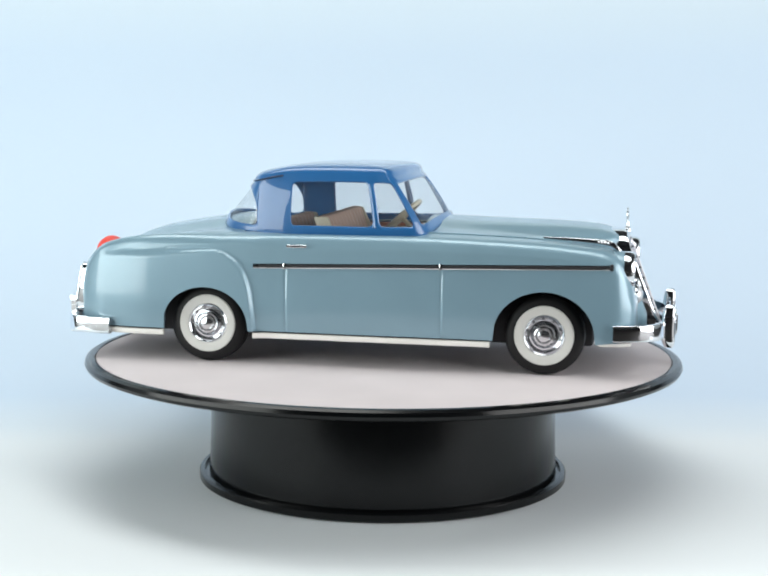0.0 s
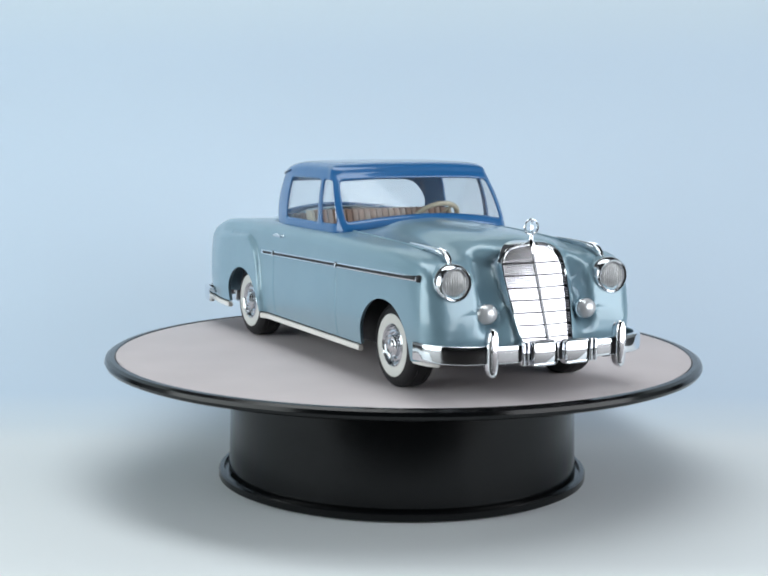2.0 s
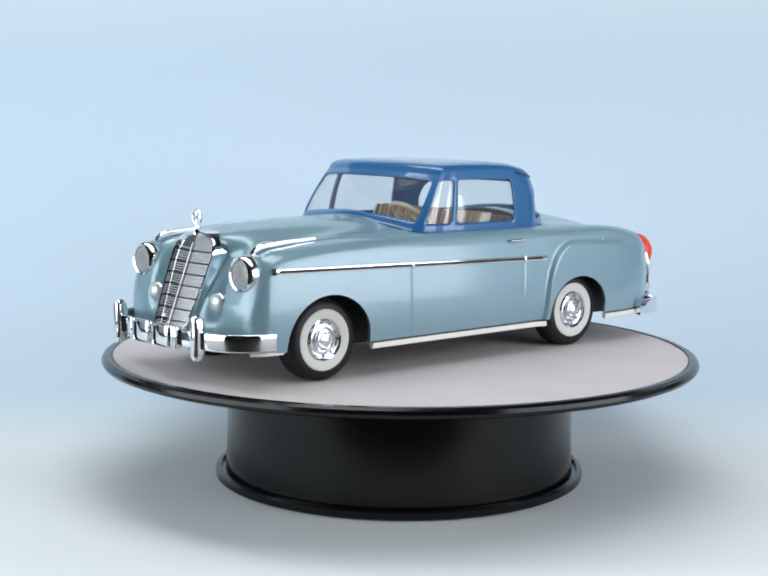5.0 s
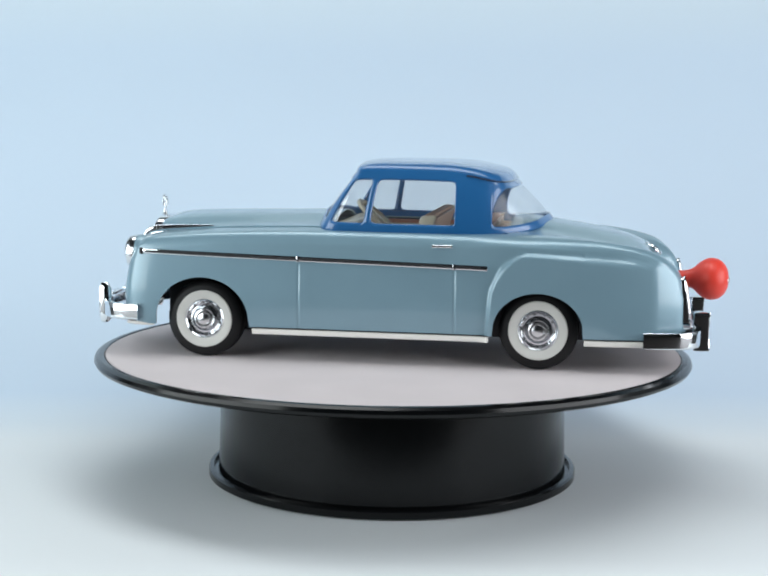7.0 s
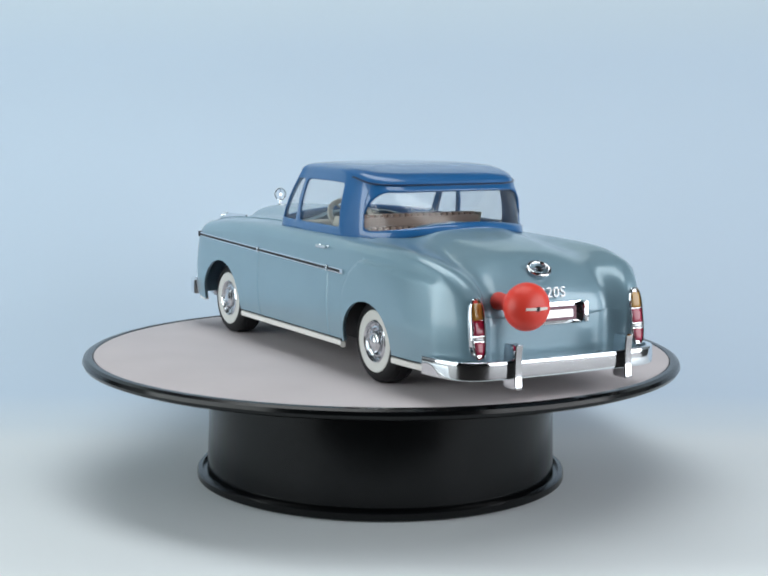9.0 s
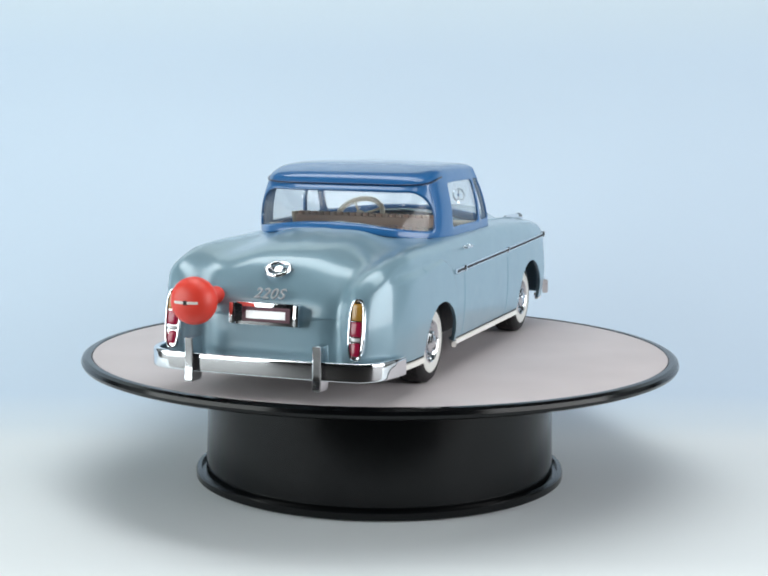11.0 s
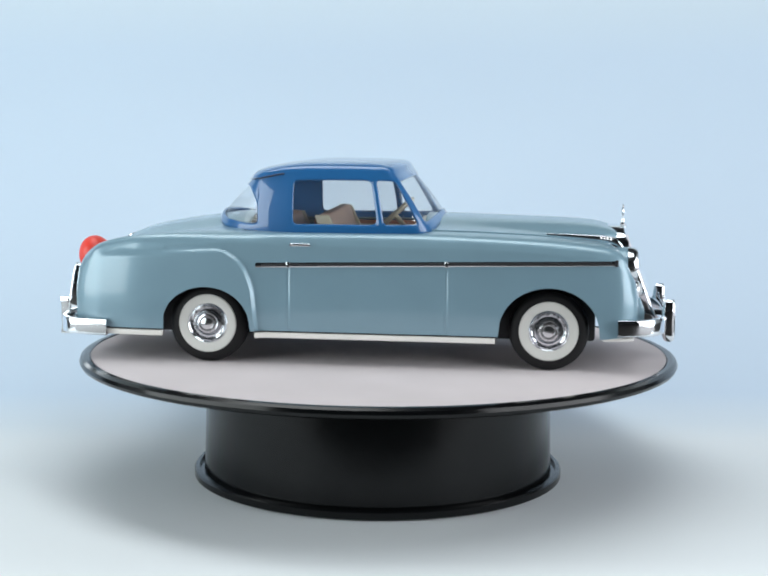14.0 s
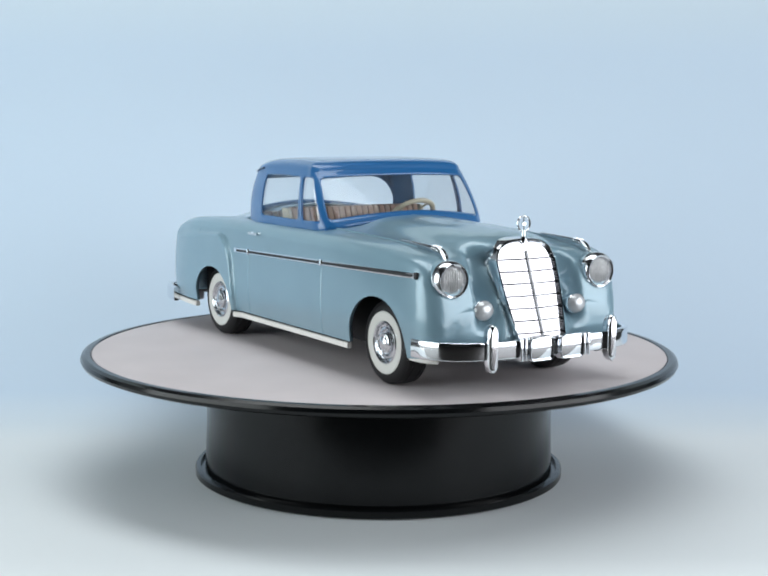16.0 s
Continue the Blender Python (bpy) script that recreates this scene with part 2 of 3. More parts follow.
# ---- the turntable ----
turntable = tagged(new("display_turntable"), "round black plastic display turntable with pale felt top", "turntable")
turntable.location = (0, 0, FLOOR * 0.001)
H = -FLOOR
bm = lathe(bmesh.new(), [(0, 0.4), (93.0, 0.4), (93.8, 1.0), (93.8, 4.0), (93.2, 4.8), (91.2, 5.1), (90.8, 3.2), (88.9, 3.2), (88.6, 6.0), (87.8, 30), (87.9, H - 5.2), (0, H - 5.2)], 128)
part("base", bm, PLASTIC, turntable, "glossy black drum with a stepped foot", angle=25)
bm = lathe(bmesh.new(), [(0, -5.1), (140, -5.1), (147.3, -4.9), (149.3, -4.0), (150, -2.5), (149.4, -0.8), (147.6, 0.15), (145.2, 0.25), (144.6, -0.5), (0, -0.5)], 160)
platter = part("platter", bm, PLASTIC, turntable, "black disc with a rounded rim", angle=25, at=pose(0, 0, H * 0.001))
bm = lathe(bmesh.new(), [(0, -0.4), (144.4, -0.4), (144.4, -0.1), (144.0, 0.0), (0, 0.0)], 160)
part("felt", bm, FELT, platter, "pale pinkish grey felt")

# ---- the toy car: x forward, y to its left ----
car = tagged(new("toy_car"), "vintage pale blue tin toy coupe with deep blue roof, chrome trim", "toy car")
XF, XR, WZ = 86.0, -76.5, 18.8
ARCHES = ((XF, 23.3, 20.7), (XR, 21.0, 17.9))  # centre, half width, height over the axle
half_width = smooth_lut([-144.8, -143.8, -141, -136.2, -128.6, -105, -60, -30, 0, 60, 105, 113, 118.3, 121.3, 123.8, 125.8, 127.2], [41.8, 43.9, 46.4, 48.7, 51.0, 53.7, 54, 53.9, 53.9, 53.9, 53.7, 53.5, 53.0, 52.0, 50.4, 48.4, 45.5])
crest = smooth_lut([-144.8, -143.8, -141, -136.2, -129.4, -108, -80, -55, 28, 75, 105, 113, 118.3, 121.3, 123.8, 125.8, 127.2], [36.5, 41, 47, 52.3, 56.4, 60.8, 62.6, 63.3, 64, 63, 60.8, 59.6, 57.2, 53.6, 49, 43.5, 37.5])
centre = smooth_lut([-144.8, -143.8, -142.8, -138, -131.3, -124, -110, -85, -66, 30, 55, 77, 104, 115, 119.6, 122.4, 125.2, 127.2], [34, 38.5, 42, 49.4, 55, 58.8, 63, 67.4, 69.8, 70.3, 69.8, 69.4, 68.3, 66.0, 63, 58.6, 51.5, 42])
valley = smooth_lut([-144.8, -134, -110, -80, -60, 30, 60, 100, 116, 127.2], [0.8, 3.3, 3.1, 1.0, 0, 0, 0.7, 2.2, 2.6, 0.9])
fender_front = smooth_lut([10, 35, 43.5, 49.0, 52.4, 54.5, 55.9], [-51, -53.2, -56, -59.6, -64, -69, -78])


def swell(x, z):
    """The proud rear fender pressing."""
    d = min(fender_front(z) - x, (55.7 - z) - max(0, -x - 70) * 0.055)
    t = min(1.0, max(0.0, d / 1.8))
    r = min(1.0, max(0.0, (-x - 114) / 26))
    return 2.3 * max(t * t * (3 - 2 * t), r * r * (3 - 2 * r)) * min(1.0, max(0.0, (x + 144) / 14))


def shoulder(x):
    """How much higher the side wall reaches along the rear fender."""
    return max(2.6 * min(1.0, max(0.0, (-x - 70) / 40)), 1.9 * min(1.0, max(0.0, (-x - 40) / 15)))


def side(x, z):
    w, c = half_width(x), crest(x)
    zs = c - 7 + shoulder(x)
    y = w - (2.6 * ((32 - z) / 20) ** 2 if z < 32 else 1.4 * ((z - 32) / max(4, zs - 32)) ** 2)
    for s in (38.0, -37.0):
        if z < 46:
            y -= 0.38 * math.exp(-((x - s) / 0.55) ** 2)
    return y + swell(x, z)


def bottom(x):
    for c, a, h in ARCHES:
        u = (x - c) / a
        if abs(u) < 1:
            return max(16.0, 19 + h * math.sqrt(1 - u * u))
    return 16.0 + 1.5 * max(0.0, min(1.0, (x - 112) / 10))


xs = set(np.arange(-144.8, 124.1, 2.5).tolist()) | {127.2, 126.8, 126.2, 125.6, 124.9, 123.7, 121.5, 119.5, -144.3, -143.8, -142.8, -141.8, -140.8}
for c, w, h in ARCHES:
    xs = {x for x in xs if abs(x - c) > w + 0.4} | {c + w * math.cos(a) for a in np.linspace(0, math.pi, 33)} | {c - w - 0.35, c + w + 0.35}
for s in (38.0, -37.0):
    xs |= {s + k * 0.4 for k in range(-4, 5)}
xs |= set(np.arange(-54.4, -50, 0.8).tolist()) | set(np.arange(-98, -54, 1.25).tolist())
XS = sorted(xs)
XS = [x for i, x in enumerate(XS) if i == 0 or x - XS[i - 1] > 0.3]


def section(x):
    w, c, zc, dv = half_width(x), crest(x), centre(x), valley(x)
    rear = min(1.0, max(0.0, (-x - 70) / 40))
    zb, zs = bottom(x), crest(x) - 7 + shoulder(x)
    zs = max(zs, zb + 0.6)
    pts = [Vector((x, side(x, zb) - 1.6, zb + 0.3))]
    for k in range(27):
        z = zb + (zs - zb) * k / 26
        pts.append(Vector((x, side(x, z), z)))
    mid = c + (zc - c) * 0.62
    sw = swell(x, zs)
    top = catmull([(x, side(x, zs - 3), zs - 3), (x, side(x, zs), zs), (x, w - 4.2 + 1.3 * rear + 0.75 * sw, c - 2.0 + 0.5 * rear), (x, w - 10.5 - 2.2 * min(1.0, max(0.0, (x - 20) / 60)) + 3.4 * rear + 0.3 * sw, c), (x, w * (0.53 + 0.1 * rear), max(c, c + (zc - c) * 0.3) - dv), (x, w * 0.3, mid + (zc - mid) * 0.5 - dv * 0.15), (x, 0, zc)], 6)
    return pts + top[7:]


def smooth_step(a, b, v):
    t = min(1.0, max(0.0, (v - a) / (b - a)))
    return t * t * (3 - 2 * t)


GX0, GZ0, GX1, GZ1 = 122.0, 65.0, 139.0, 19.5


def gx(z):
    return GX0 + (GZ0 - z) / (GZ0 - GZ1) * (GX1 - GX0)


VEE = 0.12  # both halves slope back from the middle


def nose_recess(x, y, z):
    """How far the panel beside the grille lies behind the fenders, flaring out again above the bumper."""
    y = abs(y)
    deep = 8.5 * smooth_step(25.5, 36, z) * (1 - smooth_step(24, 29.5, y))
    near = min(8.0, max(-4.0, 131 - gx(z) + VEE * y)) * (1 - smooth_step(56, 64, z))
    k = smooth_step(17, 24, y)
    return smooth_step(105, 124, x) * (near * (1 - k) + deep * k)


def tail_recess(x, y, z):
    """The boot lid lies further in than the lamps' fenders, deepest in the hollow beside each lamp."""
    y = abs(y)
    lid = 6.2 * (1 - smooth_step(30, 39.5, y)) + 1.6 * math.exp(-((y - 31.5) / 4.5) ** 2)
    return lid * smooth_step(-116, -143, x) * smooth_step(0, 20, z)


def body_shell():
    bm = bmesh.new()
    for sgn in (1, -1):
        rows = [[(p.x, p.y * sgn, p.z) for p in section(x)] for x in XS]
        for end in (0, -1):  # close nose and tail
            r = rows[end]
            caps = []
            for k, dx in [(1 - j / 18, 1 - (1 - j / 18) ** 5) for j in range(1, 19)]:
                caps.append([(r[0][0] + (dx if end else -dx), p[1] * k, p[2]) for p in r])
            rows = caps[::-1] + rows if end == 0 else rows + caps
        grid(bm, rows)
    bmesh.ops.remove_doubles(bm, verts=bm.verts, dist=0.02)
    for v in bm.verts:
        v.co.x -= nose_recess(*v.co)
        v.co.x += tail_recess(*v.co)
    dead = [f for f in bm.faces if -60 < f.calc_center_median().x < 25 and abs(f.calc_center_median().y) < 42.5 and f.calc_center_median().z > 50]
    bmesh.ops.delete(bm, geom=dead, context="FACES")
    return bm


body = thicken(part("body", body_shell(), PAINT, car, "pale blue metallic pressed tin body", angle=50), 0.7)

bm = bmesh.new()
box(bm, -126, 108, -36, 36, 12.5, 40, 1.5)
part("chassis", bm, DARK, car, "black tin underside")
bm = bmesh.new()
box(bm, -64, 30, -44, 44, 40.5, 44, 0.5)
part("cabin_floor", bm, DARK, car)


def skirt(x0, x1, inset=0.6, z=14.1, half=1.4):
    """White strip below the body's edge; long ones get a dark strip as gap shade."""
    for sgn in (1, -1):
        pts = [(x, sgn * (side(x, 16) - inset), z) for x in np.linspace(x0, x1, 24)]
        bm = sweep(bmesh.new(), pts, ring_section(1.2, half, 10, 4))
        strip = part("sill_strip", bm, WHITE_TIN, car, "white enamelled strip")
        # dark strip above the white one: shade of the gap put into colour
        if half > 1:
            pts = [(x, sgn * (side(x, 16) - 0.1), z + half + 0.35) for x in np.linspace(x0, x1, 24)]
            part("sill_gap_shade", sweep(bmesh.new(), pts, ring_section(0.5, 0.3, 8)), DARK, strip, "dark strip whose colour gives the gap's shade")


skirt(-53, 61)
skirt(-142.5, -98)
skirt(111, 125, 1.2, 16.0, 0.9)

# wheels


def build_wheel():
    w = new("wheel")
    w.parent = car
    tyre = [(9.6, -6), (13.5, -6.5), (17.2, -6.0), (18.5, -4.6), (18.8, -2.5), (18.5, -2.2), (18.8, -1.9), (18.8, 1.9), (18.5, 2.2), (18.8, 2.5), (18.5, 4.6), (17.2, 6.0), (15.6, 6.6), (14.1, 6.75), (13.9, 6.4), (9.7, 6.2), (9.7, 0), (9.6, -6)]
    part("tyre", lathe(bmesh.new(), tyre, 56), RUBBER, w, "black rubber tyre", angle=30)
    part("whitewall", lathe(bmesh.new(), [(9.5, 6.0), (9.7, 6.5), (10.8, 6.9), (13.5, 6.9), (14.0, 6.6), (14.0, 6.2), (9.5, 5.9)], 56), WHITEWALL, w, "white side wall", angle=30)
    part("rim", lathe(bmesh.new(), [(0, 2), (9.6, 2), (9.65, 6.5), (9.2, 6.9), (8.7, 6.4), (8.2, 5.2), (7.6, 4.9), (6.9, 5.5), (6.2, 5.6), (5.7, 4.6), (5.2, 4.4), (4.9, 5.8), (0, 5.8)], 48), BRUSHED, w, "stamped bright wheel disc", angle=20)
    part("hubcap", lathe(bmesh.new(), [(4.9, 5.0), (5.0, 6.6), (4.6, 7.3), (4.0, 7.5), (3.7, 7.1), (3.2, 7.1), (2.8, 7.7), (1.6, 8.1), (0, 8.3)], 40), HUB, w, "domed chrome hubcap", angle=25)
    # solid pieces; the slots' shade is painted by their darker tin
    for k in range(10):
        a = 2 * math.pi * k / 10
        bm = box(bmesh.new(), 7.3, 8.3, -0.8, 0.8, 4.6, 5.2, 0.25, 1)
        bm.transform(pose(0, 0, 0, 0, 0, math.degrees(a)))
        part("rim_slot", bm, TIN_SHADE, w)
    return w


wheel = build_wheel()
for xw, yw in ((XF, 42.0), (XR, 44.2)):
    for sgn in (1, -1):
        m = pose(xw * 0.001, sgn * yw * 0.001, WZ * 0.001, -90 * sgn, 0, 0) @ pose(0, 0, 0, 0, 0, 17 * xw)
        if (xw, sgn) == (XF, 1):
            wheel.matrix_basis = m
        else:
            copy_thing(wheel, m)

# ---- cabin: base ring and top ring, both from the front's middle round to the rear's ----
BASE = [(34, 0, 69.6), (32, 25, 68.0), (27, 45, 65.0), (10, 47.3, 64.0), (-20, 47.3, 63.8), (-40, 46.6, 63.6), (-56.5, 42.8, 63.4), (-71, 32.4, 65.4), (-77.6, 16, 67.8), (-79.6, 0, 68.7)]
TOP = [(15.4, 0, 91.8), (14.6, 24, 91.6), (11.4, 41.6, 90.8), (4, 43.0, 91.2), (-20, 43.0, 91.2), (-40, 42.4, 90.3), (-53, 40.0, 87.8), (-58.8, 30.5, 87.0), (-60.6, 15, 87.0), (-61, 0, 87.0)]
NB = 10
ring0, ring1 = catmull(BASE, NB, True), catmull(TOP, NB, True)


def ring_at(ring, u):
    k = min(max(u * NB, 0), len(ring) - 1.001)
    i = int(k)
    return ring[i].lerp(ring[i + 1], k - i)


def shell_at(u, s):
    """A point of the glasshouse: u round it, s from the belt (0) to the roof's edge (1)."""
    p = ring_at(ring0, u).lerp(ring_at(ring1, u), s)
    b = 4 * s * (1 - s)
    n = Vector((p.x + 20, p.y * 1.3, 0)).normalized()
    return p + n * (1.4 * b)


def opening(u):
    """Sill and head of the window at u, with rounded corners; None on a pillar."""
    for u0, u1, ru in ((-1.0, 1.86, 0.12), (2.14, 3.08, 0.06), (3.2, 4.76, 0.09), (5.8, 10.0, 1.0)):
        if u0 - 1e-6 <= u <= u1 + 1e-6:
            d = min(u - u0, u1 - u)
            k = 1 - math.sqrt(max(0.0, 1 - (1 - min(1.0, d / ru)) ** 2))
            return 0.12 + (0.1 * k ** 3 if u0 > 5 else 0.07 * k), 0.88 - (0.5 if u0 > 5 else 0.07) * k
    return None


def spaced(a, b, n):
    """From a to b, closer at both ends."""
    return [a + (b - a) * (0.5 - 0.5 * math.cos(math.pi * k / n)) for k in range(n)]


def hardtop():
    cols = spaced(0.0, 1.86, 22) + spaced(1.86, 2.14, 4) + spaced(2.14, 3.08, 14) + spaced(3.08, 3.2, 2) + spaced(3.2, 4.76, 18) + spaced(4.76, 5.8, 12) + spaced(5.8, 9.0, 34) + [9.0]
    bm = bmesh.new()
    for sgn in (1, -1):
        rows, tags = [], []
        for band, n in ((0, 3), (1, 8), (2, 4)):
            for j in range(n):
                row = []
                for u in cols:
                    lo, hi = opening(u) or (0.12, 0.88)
                    s0, s1 = ((-0.06, lo), (lo, hi), (hi, 1.0))[band]
                    uu = u
                    s = s0 + (s1 - s0) * j / n
                    if 4.76 < u < 9:  # the rear pillar's edge leans back as it rises
                        uu = u + 0.22 * s * s * max(0.0, 1 - abs(u - 5.8) / (1.04 if u < 5.8 else 2.0))
                    p = shell_at(uu, s)
                    row.append((p.x, p.y * sgn, p.z))
                rows.append(row)
                tags.append(band)
        for k, dz in ((1.0, 0.0), (0.992, 1.3), (0.97, 2.6), (0.925, 3.7), (0.85, 4.4), (0.65, 4.9), (0.4, 5.15), (0.2, 5.25), (0.0, 5.3)):
            row = []
            for u in cols:
                p = shell_at(u + (0.22 * max(0.0, 1 - abs(u - 5.8) / (1.04 if u < 5.8 else 2.0)) if 4.76 < u < 9 else 0), 1.0)
                row.append((-21 + (p.x + 21) * k, p.y * k * sgn, 91 + (p.z - 91) * k * k + dz))
            rows.append(row)
            tags.append(3)
        vs = [[bm.verts.new(q) for q in row] for row in rows]
        for j in range(len(rows) - 1):
            for i in range(len(cols) - 1):
                if tags[j] == 1 and opening((cols[i] + cols[i + 1]) / 2):
                    continue
                bm.faces.new((vs[j][i], vs[j][i + 1], vs[j + 1][i + 1], vs[j + 1][i]))
    bmesh.ops.remove_doubles(bm, verts=bm.verts, dist=0.02)
    return bm


thicken(part("hardtop", hardtop(), BLUE, car, "deep blue enamelled tin hardtop", angle=55), 1.0)


def roof_edge(u):
    """The roof's edge over the rear window."""
    p = shell_at(u + 0.22 * max(0.0, 1 - abs(u - 5.8) / (1.04 if u < 5.8 else 2.0)), 1.0)
    n = Vector((p.x + 20, p.y * 1.3, 0)).normalized()
    return p + n * 0.25 + Vector((0, 0, 0.2))


arc = [roof_edge(u) for u in np.linspace(5.0, 9.0, 44)]
arc = arc + [Vector((p.x, -p.y, p.z)) for p in arc[-2::-1]]
part("roof_bead", sweep(bmesh.new(), arc, ring_section(0.5, 0.45, 8)), NAVY, car, "dark navy bead over the rear window")


def pane(name, u0, u1, sgn, label=""):
    bm = bmesh.new()
    rows = []
    for j in range(9):
        s = 0.09 + 0.82 * j / 8
        row = []
        for u in np.linspace(u0, u1, 13):
            p = shell_at(u, s)
            n = Vector((p.x + 20, p.y * 1.3, 0)).normalized()
            p = p - n * 1.3
            row.append((p.x, p.y * sgn, p.z))
        rows.append(row)
    grid(bm, rows)
    part(name, bm, FLAT_GLASS, car, label, angle=60)


for sgn in (1, -1):
    pane("side_window", 3.15, 4.82, sgn)
    pane("vent_window", 2.08, 3.13, sgn)


def both_sides(name, u_in, u_out, label):
    bm = bmesh.new()
    rows = []
    for j in range(9):
        row = []
        for k in np.linspace(-1, 1, 49):
            p = shell_at(u_in + (u_out - u_in) * abs(k), 0.1 + 0.1 * j)
            row.append((p.x + (1.3 if u_in > 4 else -1.3), p.y * 0.975 * (1 if k > 0 else -1), p.z))
        rows.append(row)
    grid(bm, rows)
    part(name, bm, GLASS, car, label, angle=60)


both_sides("windscreen", 0, 1.9, "clear curved windscreen")
both_sides("rear_window", 9.0, 5.75, "clear wrap-round rear window")

# ---- interior ----
for name, x0, lean, top in (("front_seat", -14, 8, 71.2), ("rear_seat", -42, 7, 67.5)):
    bm = box(bmesh.new(), x0, x0 + 24, -40, 40, 44, 54, 2.5, 3)
    seat = part(name, bm, SEAT, car, "tan printed tin bench seat")
    n = 22
    for k in range(n):
        y = -38 + 76 * (k + 0.5) / n
        bm = box(bmesh.new(), x0 - 3.4, x0 + 1.5, y - 1.6, y + 1.6, 50, top, 1.1, 2)
        for v in bm.verts:
            v.co.x -= (v.co.z - 50) * lean / 22
        part("seat_pleat", bm, SEAT if k % 2 else SEAT_PALE, seat)
    for sgn in (1, -1):
        bm = box(bmesh.new(), x0 - 5, x0 + 3.2, sgn * 39.6 - 0.9, sgn * 39.6 + 0.9, 48, top - 0.4, 0.5, 2)
        for v in bm.verts:
            v.co.x -= (v.co.z - 50) * lean / 22 + (v.co.z - 60) * 0.1 * (1 if v.co.x > x0 else 0)
        part("seat_end", bm, CREAM, seat, "cream end of the seat back")
    bm = box(bmesh.new(), x0 - 5.6, x0 - 3.6, -38.6, 38.6, 49, top - 1.5, 0.6, 2)
    for v in bm.verts:
        v.co.x -= (v.co.z - 50) * lean / 22
    part("seat_back", bm, SEAT_PALE, seat, "pale pinkish tan printed back of the seat")
bm = box(bmesh.new(), 18, 27, -44, 44, 52, 65.5, 2.5, 3)
part("dashboard", bm, CREAM, car, "cream tin dashboard")
for sgn in (1, -1):
    bm = box(bmesh.new(), -40, 24, min(sgn * 41.5, sgn * 43.5), max(sgn * 41.5, sgn * 43.5), 44, 62.5, 0.5, 2)
    card = part("door_card", bm, CARD, car, "reddish tan printed door panel")
    for z in (50, 55, 60):
        bm = box(bmesh.new(), -38, 22, min(sgn * 40.9, sgn * 41.6), max(sgn * 40.9, sgn * 41.6), z - 0.5, z + 0.5, 0.2, 1)
        part("printed_line", bm, CREAM, card)
bm = bmesh.new()
vs = [bm.verts.new((x, y, 62.2)) for x, y in ((-46, 40), (-46, -40), (-56, -38), (-66, -30), (-71, -15), (-72, 0), (-71, 15), (-66, 30), (-56, 38))]
bm.faces.new(vs)
ext = bmesh.ops.extrude_face_region(bm, geom=list(bm.faces))
for v in ext["geom"]:
    if isinstance(v, bmesh.types.BMVert):
        v.co.z += 1.0
shelf = part("parcel_shelf", bm, TAN, car, "tan printed shelf behind the rear seat")
for k in range(9):
    y = -32 + 8 * k
    bm = box(bmesh.new(), -62 + abs(y) * 0.12, -47, y - 0.45, y + 0.45, 63.1, 63.6, 0.15, 1)
    part("printed_line", bm, SEAT, shelf)
steer = new("steering_wheel")
steer.parent = car
steer.matrix_basis = pose(0.006, 0.0165, 0.0675, 0, -42, 0)
rim_line = [(12.0 * math.cos(a), 12.0 * math.sin(a), 0) for a in np.linspace(0, 2 * math.pi, 41)]
part("wheel_rim", sweep(bmesh.new(), rim_line, ring_section(1.35, 1.2, 10), cap=False), CREAM, steer, "cream plastic rim")
part("boss", lathe(bmesh.new(), [(0, -8), (1.2, -8), (1.2, -1), (3, -0.6), (2.6, 1.0), (0, 1.3)], 24), CREAM, steer)
for a in (0, 90, 180, 270):
    bm = box(bmesh.new(), 2, 11.3, -0.55, 0.55, -0.4, 0.4, 0.2, 1)
    bm.transform(pose(0, 0, 0, 0, 0, a + 30))
    part("spoke", bm, CREAM, steer)

